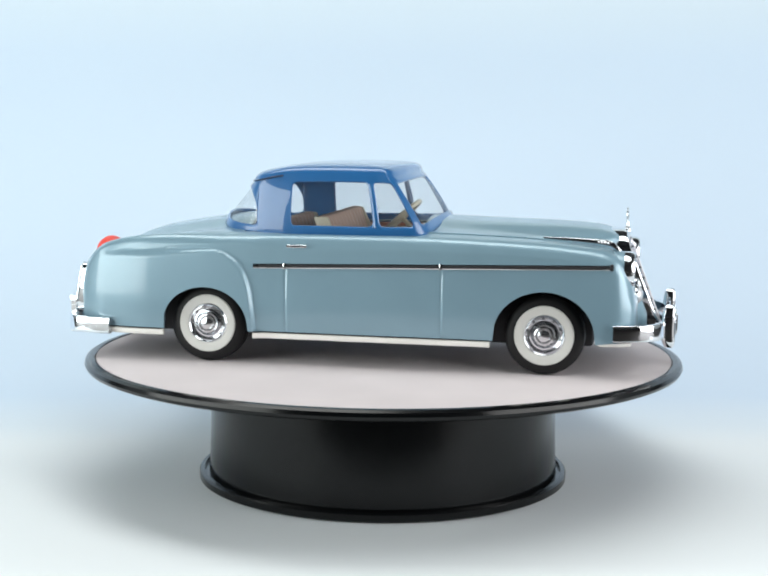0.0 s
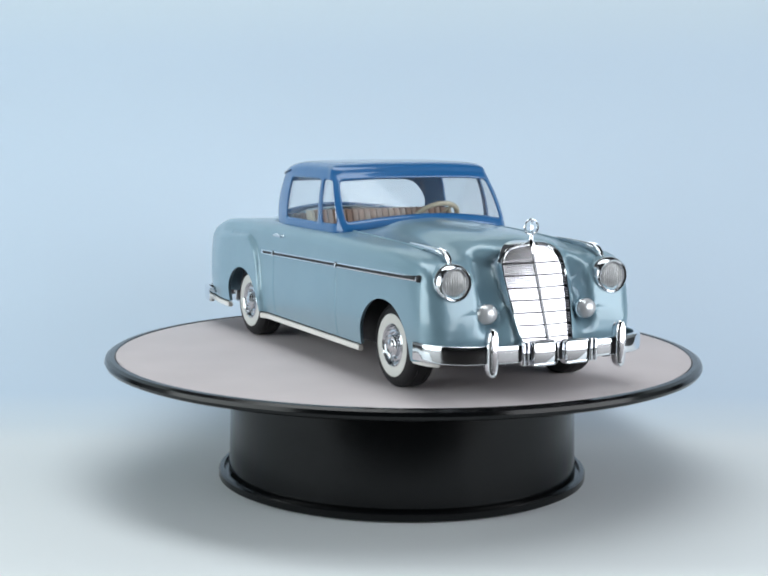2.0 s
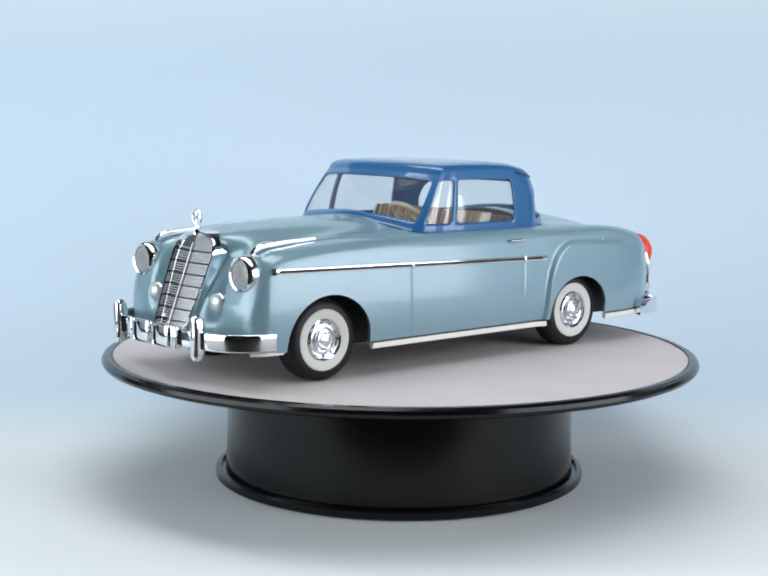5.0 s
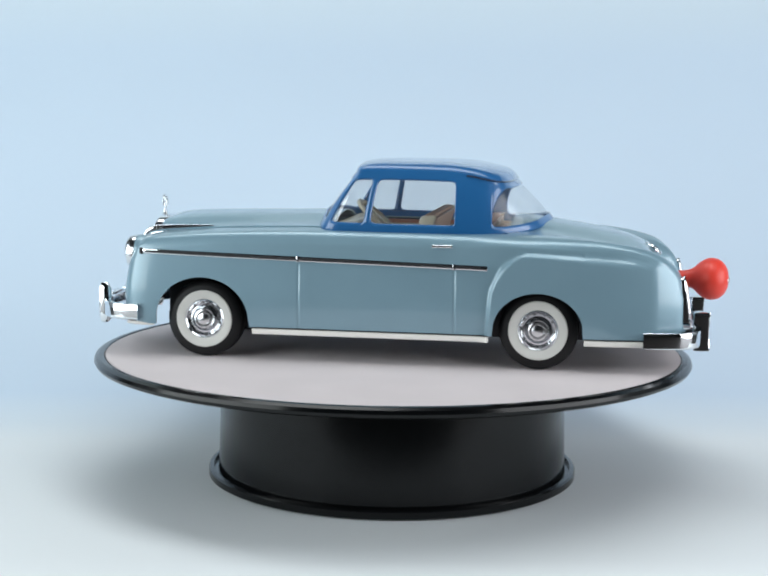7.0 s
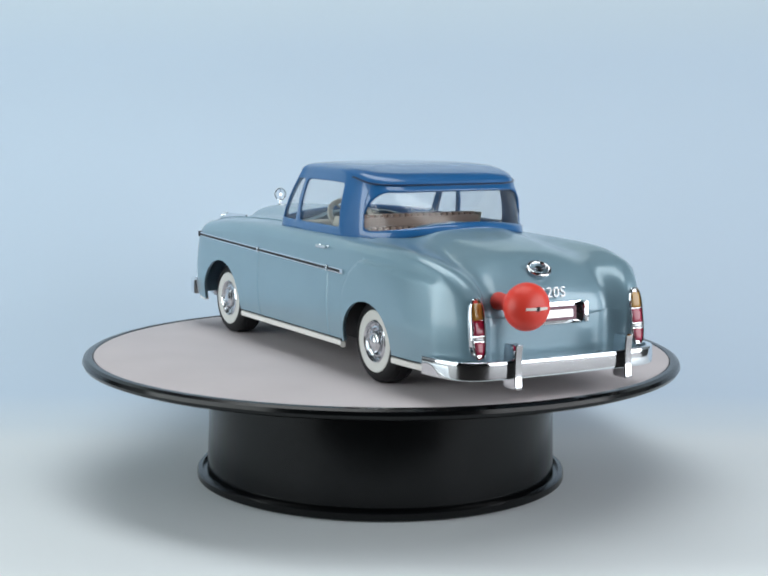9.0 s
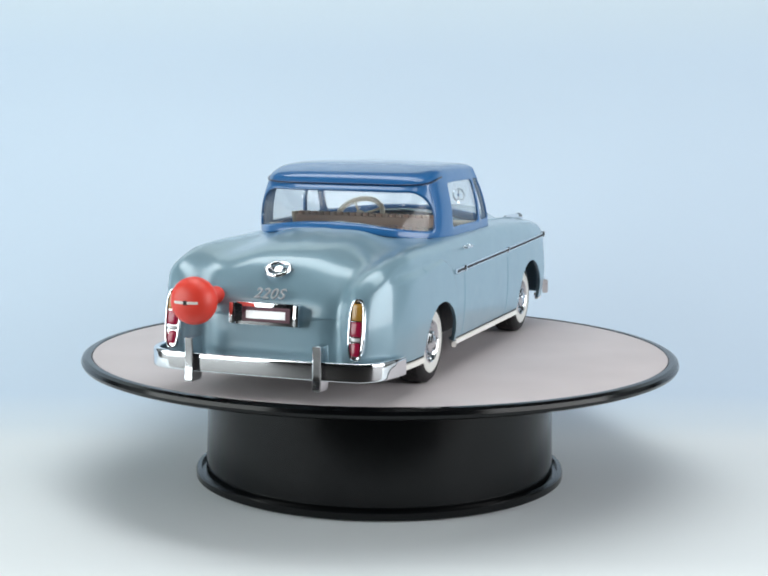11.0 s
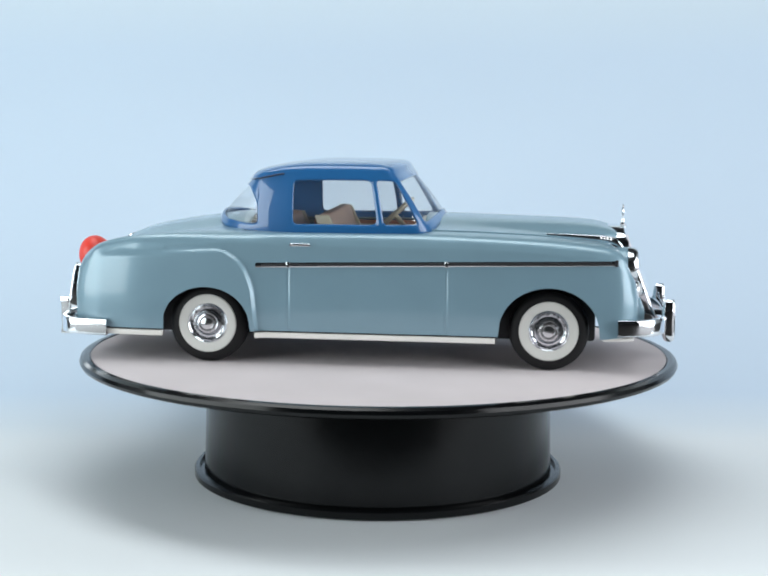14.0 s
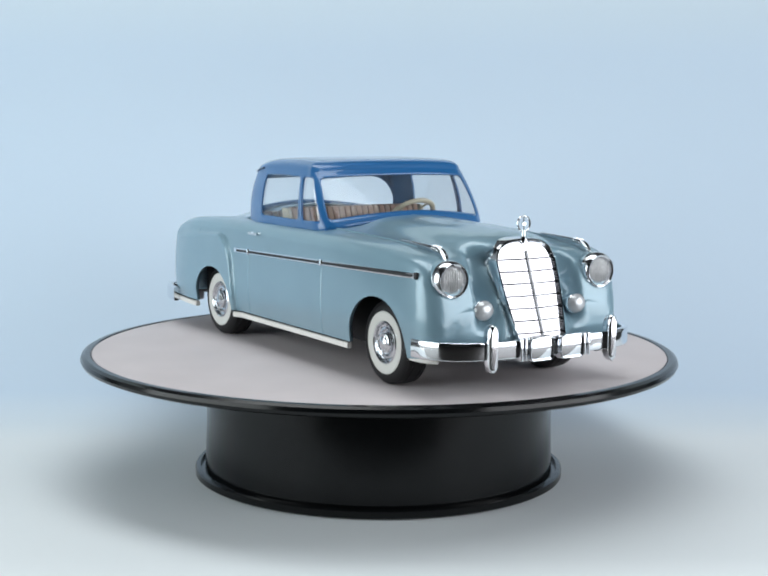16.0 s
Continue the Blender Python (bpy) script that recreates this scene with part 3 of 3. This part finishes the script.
# ---- bright trim on the sides ----
for sgn in (1, -1):
    pts = [(x, sgn * (side(x, 47.7 + (x + 53) * 0.024) + 0.25), 47.7 + (x + 53) * 0.024) for x in np.linspace(-52.5, 117, 60)]
    trim = part("side_trim", sweep(bmesh.new(), pts, ring_section(0.6, 1.2, 12, 4)), CHROME, car, "thin chrome side moulding")
    pts = [(p[0], p[1] + sgn * 0.55, p[2]) for p in pts[1:-1]]
    part("inlay", sweep(bmesh.new(), pts, ring_section(0.25, 0.62, 8, 4)), DARK, trim, "dark painted line")
    for x in (-37.0, 38.0, 116.4):
        z = 47.7 + (x + 53) * 0.024
        bm = box(bmesh.new(), x - 0.8, x + 0.8, sgn * (side(x, z) + 0.5) - 0.9, sgn * (side(x, z) + 0.5) + 0.9, z - 1.5, z + 1.5, 0.4, 2)
        part("clip", bm, DARK if x > 100 else CHROME, trim)
    pts = [(x, sgn * (side(x, 57.4) + 1.6), 57.6) for x in np.linspace(-36, -26.5, 12)]
    handle = part("door_handle", sweep(bmesh.new(), pts, ring_section(0.6, 0.7, 10)), HUB, car, "small chrome door handle")
    for x in (-35.2, -27.4):
        bm = box(bmesh.new(), x - 0.8, x + 0.8, sgn * side(x, 57.4) - 1.2, sgn * side(x, 57.4) + 1.2, 56.9, 58.3, 0.3, 1)
        part("handle_foot", bm, CHROME, handle)
    # tapered spear on the front fender's crest, its blunt end dipping over the lamp
    bm = bmesh.new()
    rings = []
    for k in np.linspace(0, 1, 30):
        x = 84 + 36.5 * k
        blunt = math.sqrt(max(0.02, 1 - max(0.0, (k - 0.84) / 0.16) ** 2))
        tall, wide = (0.35 + 1.35 * k) * blunt, (0.45 + 1.15 * k) * blunt
        z = crest(84 + 34 * k) + 1.1 + 0.9 * k - 2.2 * max(0.0, (k - 0.8) / 0.2) ** 2
        low = 0.8 + 1.4 * k * blunt
        rings.append([(x, sgn * 38.8 + wide * math.copysign(abs(math.cos(a)) ** 0.6, math.cos(a)), z + (tall if math.sin(a) > 0 else low) * math.copysign(abs(math.sin(a)) ** 0.6, math.sin(a))) for a in np.linspace(0, 2 * math.pi, 21)])
    vs = grid(bm, rings)
    bm.faces.new(vs[-1][:-1])
    spear = part("fender_trim", bm, CHROME, car, "chrome spear on the fender crest", angle=40)
    for k in (0.7, 0.74, 0.78, 0.82):
        z = crest(84 + 34 * k) + 1.1 + 0.9 * k
        w, t = 0.5 + 1.15 * k, 0.45 + 1.35 * k
        loop = [(84 + 36.5 * k, sgn * 38.8 + w * math.cos(a), z + t * math.sin(a)) for a in np.linspace(-0.4, math.pi + 0.4, 17)]
        part("rib", sweep(bmesh.new(), loop, ring_section(0.22, 0.22, 6), up=(1, 0, 0)), BRUSHED, spear)


def on_top(x, y):
    """The height of the body's upper face at y."""
    top = section(x)[28:]
    best = min(range(len(top) - 1), key=lambda i: abs((top[i].y + top[i + 1].y) / 2 - y))
    a, b = top[best], top[best + 1]
    t = 0 if abs(b.y - a.y) < 1e-6 else (y - a.y) / (b.y - a.y)
    return a.z + (b.z - a.z) * min(1, max(0, t))


for sgn in (1, -1):
    pts = [(x, sgn * (40.5 - (x - 30) * 0.02), on_top(x, 40.5 - (x - 30) * 0.02) + 0.15) for x in np.linspace(29, 97, 40)]
    part("fender_bead", sweep(bmesh.new(), pts, ring_section(0.55, 0.45, 8)), PAINT, car)

# ---- lamps at the front ----
for sgn in (1, -1):
    m = pose(125.0, sgn * 39.9, 50.0) @ ALONG_X
    lamp = part("headlamp", lathe(bmesh.new(), [(0, -14), (7.6, -14), (8.5, -5), (8.3, -2.5), (7.4, -1.0)], 40, m), PAINT, car, "pale blue lamp housing")
    part("bezel", lathe(bmesh.new(), [(8.4, -3.2), (8.4, -1.0), (7.9, 0.8), (7.2, 1.5), (6.4, 1.1), (5.9, -0.4), (6.0, -2.0)], 40, m), BRUSHED, lamp, "bright metal ring")
    part("lens", lathe(bmesh.new(), [(6.1, -0.9), (5.5, -0.2), (4.4, 0.15), (3.2, 0.4), (1.8, 0.55), (0, 0.6)], 40, m), LENS, lamp, "ribbed clear lens")
    for k in range(-4, 5):
        yy = k * 1.15
        hh = math.sqrt(5.4 ** 2 - yy ** 2)
        bm = sweep(bmesh.new(), [(125.5 + 0.5 * (1 - (z / 5.6) ** 2), sgn * 39.9 + yy, 50 + z) for z in np.linspace(-hh, hh, 7)], ring_section(0.3, 0.22, 6), up=(1, 0, 0))
        part("flute", bm, LENS, lamp)
    m = pose(126.0, sgn * 25.2, 36.6) @ Matrix.Diagonal((1, 0.98, 0.84, 1)) @ ALONG_X
    fog = part("fog_lamp", lathe(bmesh.new(), [(0, -12), (2.0, -12), (2.6, -6), (3.8, -2), (5.2, 0), (5.5, 1.0), (5.2, 1.7)], 36, m), CHROME, car, "small chrome fog lamp")
    part("lens", lathe(bmesh.new(), [(5.2, 1.3), (4.7, 2.4), (3.4, 3.5), (1.7, 4.1), (0, 4.3)], 36, m), PEARL, fog, "milky domed lens")

# ---- radiator grille ----
grille = new("grille")
grille.parent = car
half = [(0, 66.2), (5, 66.0), (10, 64.9), (13.8, 62.3), (15.9, 58), (16.2, 53), (15.4, 42), (13.7, 30), (12.0, 19.5)]
line = [(-y, z) for y, z in half[:0:-1]] + half
line = [(p.x, p.y) for p in catmull([(y, z, 0) for y, z in line], 4)]
bm = bmesh.new()
rows = []
for k, dx in ((1.0, -18), (1.0, -0.8), (0.99, 0.5), (0.965, 1.0), (0.94, 0.6), (0.93, -0.6), (0.93, -3.0)):
    rows.append([(gx(z) + dx - VEE * abs(y), y * k, 40 + (z - 40) * (k if z > 40 else 1)) for y, z in line])
grid(bm, rows)
part("shell", bm, CHROME, grille, "chrome radiator shell", angle=30)
for sgn in (1, -1):
    bm = bmesh.new()
    rows = []
    for y, z in [q for q in line if q[0] >= 0]:
        zz = 40 + (z - 40) * (0.95 if z > 40 else 1)
        rows.append([(gx(zz) - 0.9 - VEE * y * 0.95 * k, sgn * y * 0.95 * k, zz) for k in np.linspace(0, 1, 6)])
    grid(bm, rows)
    part("backing", bm, BRIGHT_BACK, grille, "pressed chrome sheet sloping back from the middle", angle=25)


def half_open(z):
    ys = [abs(y) * 0.92 for y, zz in half]
    zs = [40 + (zz - 40) * (0.92 if zz > 40 else 1) for y, zz in half]
    return float(np.interp(z, zs[::-1], ys[::-1]))


for k in range(36):
    z = 22.6 + k * 1.02
    w = half_open(z)
    gap = k % 5 == 4
    pts = [(gx(z) - 0.5 - VEE * abs(y), y, z) for y in (-w, -w / 2, -0.01, 0.01, w / 2, w)]
    bm = sweep(bmesh.new(), pts, ring_section(0.3, 0.3 if gap else 0.13, 8))
    part("slat", bm, DARK if gap else SLAT, grille, "dark groove" if gap else "")
bm = sweep(bmesh.new(), [(gx(z) - 0.2, 0, z) for z in (20, 35, 50, 61)], ring_section(0.45, 0.45, 8), up=(1, 0, 0))
part("centre_bar", bm, SLAT, grille)
orn = part("hood_ornament", lathe(bmesh.new(), [(0, 64.5), (2.0, 64.5), (1.8, 65.8), (1.1, 66.6), (0.9, 67.4), (0.8, 69.2), (0, 69.3)], 24, pose(121.2, 0, 0)), CHROME, car, "chrome ring on a post")
pts = [(121.2, 3.3 * math.cos(a), 72.3 + 3.3 * math.sin(a)) for a in np.linspace(0, 2 * math.pi, 33)]
part("ring", sweep(bmesh.new(), pts, ring_section(0.45, 0.45, 8), up=(1, 0, 0), cap=False), BRUSHED, orn)
part("disc", lathe(bmesh.new(), [(0, -0.4), (0.8, -0.4), (0.8, 0.4), (0, 0.4)], 20, pose(121.2, 0, 72.2) @ ALONG_X), CHROME, orn)
part("stem", sweep(bmesh.new(), [(121.2, 0, 68.6), (121.2, 0, 75.2)], ring_section(0.35, 0.35, 8), up=(1, 0, 0)), CHROME, orn)

# ---- bumpers ----


def bumper(name, path, z, hgt, dep, label, power=4):
    pts = catmull([(x, -y, z) for x, y in path[::-1]][:-1] + [(x, y, z) for x, y in path], 6)
    return part(name, sweep(bmesh.new(), pts, ring_section(dep, hgt, 24, power)), CHROME, car, label, angle=35)


fb = bumper("front_bumper", [(142.5, 0), (142.2, 15), (141.0, 30), (138.2, 41), (133, 48.8), (125.5, 52.6), (117.5, 54.0)], 21.8, 3.9, 1.5, "wrap-round chrome front bumper", 7)
rb = bumper("rear_bumper", [(-152.0, 0), (-151.8, 18), (-151.2, 32), (-149.4, 43.2), (-144.2, 50.4), (-135, 53.4), (-125, 54.8)], 16.3, 3.9, 1.4, "wrap-round chrome rear bumper", 7)


guard_ring = [(3.0 * math.copysign(abs(math.cos(a)) ** 0.6, math.cos(a)), 2.5 * math.copysign(abs(math.sin(a)) ** 0.6, math.sin(a))) for a in np.linspace(0, 2 * math.pi, 21)]


wedge_ring = [(-4.2, -1.5), (-4.2, 1.5), (-3.8, 1.9), (0.5, 2.4), (3.2, 2.4), (3.6, 2.0), (3.6, -2.0), (3.2, -2.4), (0.5, -2.4), (-3.8, -1.9), (-4.2, -1.5)]


def guard(parent, x, y, z0, z1, s):
    """An upright bumper guard, hollow-chested in front."""
    bm = bmesh.new()
    rows = []
    for f in (0.0, 0.03, 0.08, 0.16, 0.28, 0.5, 0.72, 0.84, 0.92, 0.97, 1.0):
        e = abs(2 * f - 1)
        k = math.sqrt(max(0.06, 1 - e ** (6 if s > 0 else 40)))
        rows.append([(x + s * 0.7 * e * e + q[0] * (0.4 + 0.6 * k), y + q[1] * k, z0 + (z1 - z0) * f) for q in (guard_ring if s > 0 else wedge_ring)])
    vs = grid(bm, rows)
    for end in (vs[0], vs[-1]):
        bm.faces.new(end[:-1])
    g_ = part("bumper_guard", bm, CHROME, parent, "upright chrome guard", angle=35)
    if s > 0:
        bm = box(bmesh.new(), x + 2.4, x + 3.25, y - 1.45, y + 1.45, z0 + 2.4, z1 - 2.4, 0.25, 2)
        part("guard_face", bm, BRIGHT_BACK, g_, "flat mirror-bright face")


for sgn in (1, -1):
    guard(fb, 142.2, sgn * 32, 13.0, 33.0, 1)
    guard(rb, -151.8, sgn * 28.8, 8.2, 27.6, -1)
    bm = box(bmesh.new(), 142.5, 146, min(sgn * 1.6, sgn * 14.6), max(sgn * 1.6, sgn * 14.6), 16.6, 26.8, 1.0, 2)
    hp = part("plate_holder", bm, CHROME, fb, "chrome block on the bumper", angle=35)
    loop = [(146.0, sgn * (8.1 + 6.0 * math.copysign(abs(math.cos(a)) ** 0.25, math.cos(a))), 21.7 + 4.7 * math.copysign(abs(math.sin(a)) ** 0.25, math.sin(a))) for a in np.linspace(0, 2 * math.pi, 49)]
    part("raised_edge", sweep(bmesh.new(), loop, ring_section(0.45, 0.6, 8), up=(1, 0, 0), cap=False), CHROME, hp)
    for yy in (15.8, 18.0):
        bm = box(bmesh.new(), 142.0, 145.6, sgn * yy - 0.8, sgn * yy + 0.8, 16.8, 26.6, 0.6, 2)
        part("rib", bm, CHROME, hp)
    bm = box(bmesh.new(), 122, 142.5, sgn * 26 - 2, sgn * 26 + 2, 17.5, 20, 0.4, 1)
    part("bracket", bm, DARK, fb)
    bm = box(bmesh.new(), -149.2, -134, sgn * 26 - 2, sgn * 26 + 2, 15.5, 18, 0.4, 1)
    part("bracket", bm, DARK, rb)

# ---- tail ----
for sgn in (1, -1):
    m = pose(-143.4, sgn * 41.8, 32.8, 0, 9, 0)
    bm = bmesh.new()
    sweep(bm, [(-1.6, 0, 0), (0, 0, 0), (1.0, 0, 0), (6, 0, 0)], ring_section(3.2, 12.4, 24, 2.8))
    bm.transform(m @ pose(0, 0, 0))
    lamp = part("tail_lamp", bm, CHROME, car, "tall chrome tail lamp")
    pts = [(-1.9, 3.1 * math.copysign(abs(math.cos(a)) ** 0.7, math.cos(a)), 12.2 * math.copysign(abs(math.sin(a)) ** 0.7, math.sin(a))) for a in np.linspace(0, 2 * math.pi, 41)]
    bm = sweep(bmesh.new(), pts, ring_section(0.55, 0.55, 8), up=(1, 0, 0), cap=False)
    bm.transform(m)
    part("bezel", bm, CHROME, lamp, "raised chrome rim")
    for nm, z0, z1, mat in (("amber_lens", 3.6, 10.8, AMBER), ("red_lens", -2.9, 3.4, RUBY), ("reflector", -5.0, -3.1, PEARL), ("lower_lens", -10.8, -5.2, RUBY)):
        wv = 2.2 if z1 < 11 and z0 > -10 else 1.8
        bm = box(bmesh.new(), -2.7, 0, -wv, wv, z0, z1, 0.8, 2)
        bm.transform(m)
        part(nm, bm, mat, lamp)

mplate = pose(-140.6, 0, 36.6, 0, 4, 0)
bm = box(bmesh.new(), -1.4, 2, -15.5, 15.5, -4.8, 4.8, 0.5, 2)
bm.transform(mplate)
plate = part("licence_plate", bm, CHROME, car, "chrome plate bracket with dark name field")
bm = box(bmesh.new(), -1.8, 0, -11.0, 11.0, -3.3, 2.9, 0.2, 1)
bm.transform(mplate)
part("field", bm, PLATE_DARK, plate)
for sgn in (1, -1):
    bm = box(bmesh.new(), -4.2, 1, sgn * 14.6 - 1.3, sgn * 14.6 + 1.3, -4.4, 4.6, 0.5, 2)
    bm.transform(mplate)
    part("plate_lamp", bm, CHROME, plate)
bm = box(bmesh.new(), -2.0, -1, -9.0, 9.0, -2.0, 1.4, 0.1, 1)
bm.transform(mplate)
part("bar", bm, PLATE, plate)

curve = bpy.data.curves.new("model_number", "FONT")
curve.body, curve.size, curve.extrude, curve.align_x, curve.align_y = "220S", 0.0066, 0.0005, "CENTER", "CENTER"
curve.shear, curve.space_character = 0.25, 1.1
tmp = new("tmp", curve)
me = bpy.data.meshes.new_from_object(tmp.evaluated_get(bpy.context.evaluated_depsgraph_get()))
bpy.data.objects.remove(tmp)
me.materials.clear()
me.materials.append(PLATE)
num = new("model_number", me)
num.parent = car
num.matrix_basis = pose(-0.1386, 0.0, 0.0448, 0, 0, -90) @ pose(0, 0, 0, 64, 0, 0)
tagged(num, "raised chrome numerals")

lid_x = -133.5
m = pose(lid_x + tail_recess(lid_x, 0, centre(lid_x)) - 0.4, 0, centre(lid_x) + 0.7, 0, -36, 0)
pts = [(4.2 * math.cos(a), 5.2 * math.sin(a), 0.2) for a in np.linspace(0, 2 * math.pi, 33)]
bm = sweep(bmesh.new(), pts, ring_section(0.9, 0.9, 10), cap=False)
bm.transform(m)
emb = part("trunk_emblem", bm, CHROME, car, "chrome ring badge with small wings")
bm = lathe(bmesh.new(), [(0, -0.6), (2.2, -0.6), (2.0, 0.3), (0, 0.5)], 24)
bm.transform(m)
part("boss", bm, CHROME, emb)
for sgn in (1, -1):
    bm = sweep(bmesh.new(), [(0, sgn * 1.5, 0), (0.3, sgn * 3.5, 0.1), (0.6, sgn * 6.6, -0.2)], ring_section(0.6, 0.7, 8))
    bm.transform(m)
    part("badge_wing", bm, CHROME, emb)

# red knob on the tail
m = pose(-155.6, 25.8, 42.8) @ pose(0, 0, 0, 0, -90, 0)
knob_prof = [(0, -20), (3.6, -20), (3.5, -16), (3.7, -12), (4.2, -9.6), (5.3, -7.4), (7.6, -5.0), (9.4, -2.0), (10.0, 0.8), (9.4, 3.8), (7.5, 6.4), (4.8, 8.0), (2, 8.6), (0, 8.7)]
knob_prof = [(p.x, p.y) for p in catmull([(r, h, 0) for r, h in knob_prof], 3)]
knob_prof = [(max(0, r), h) for r, h in knob_prof]
knob = part("red_knob", lathe(bmesh.new(), knob_prof, 40, m), RED, car, "round red rubber knob on a stem")
pts = [(-155.45 - math.sqrt(8.7 ** 2 - (0.8 * d) ** 2), 25.8 + d, 42.8) for d in np.linspace(-5.2, 5.2, 14)]
bm = sweep(bmesh.new(), pts, ring_section(0.5, 0.65, 10, 3))
slot = part("slot", bm, WHITE_TIN, knob, "pale slot")
bm = box(bmesh.new(), -164.7, -163.5, 24.7, 26.9, 41.8, 43.7, 0.4, 1)
part("pin", bm, DARK, knob)


def motions():
    spin = [(i * STEP, TURN[i]) for i in range(33)]
    walk(platter, [(t, pose(0, 0, H * 0.001, 0, 0, a)) for t, a in spin])
    on = pose(0, -0.0023, 0)
    walk(car, [(t, pose(0, 0, 0, 0, 0, a + 0.50) @ on) for t, a in spin])


motions()
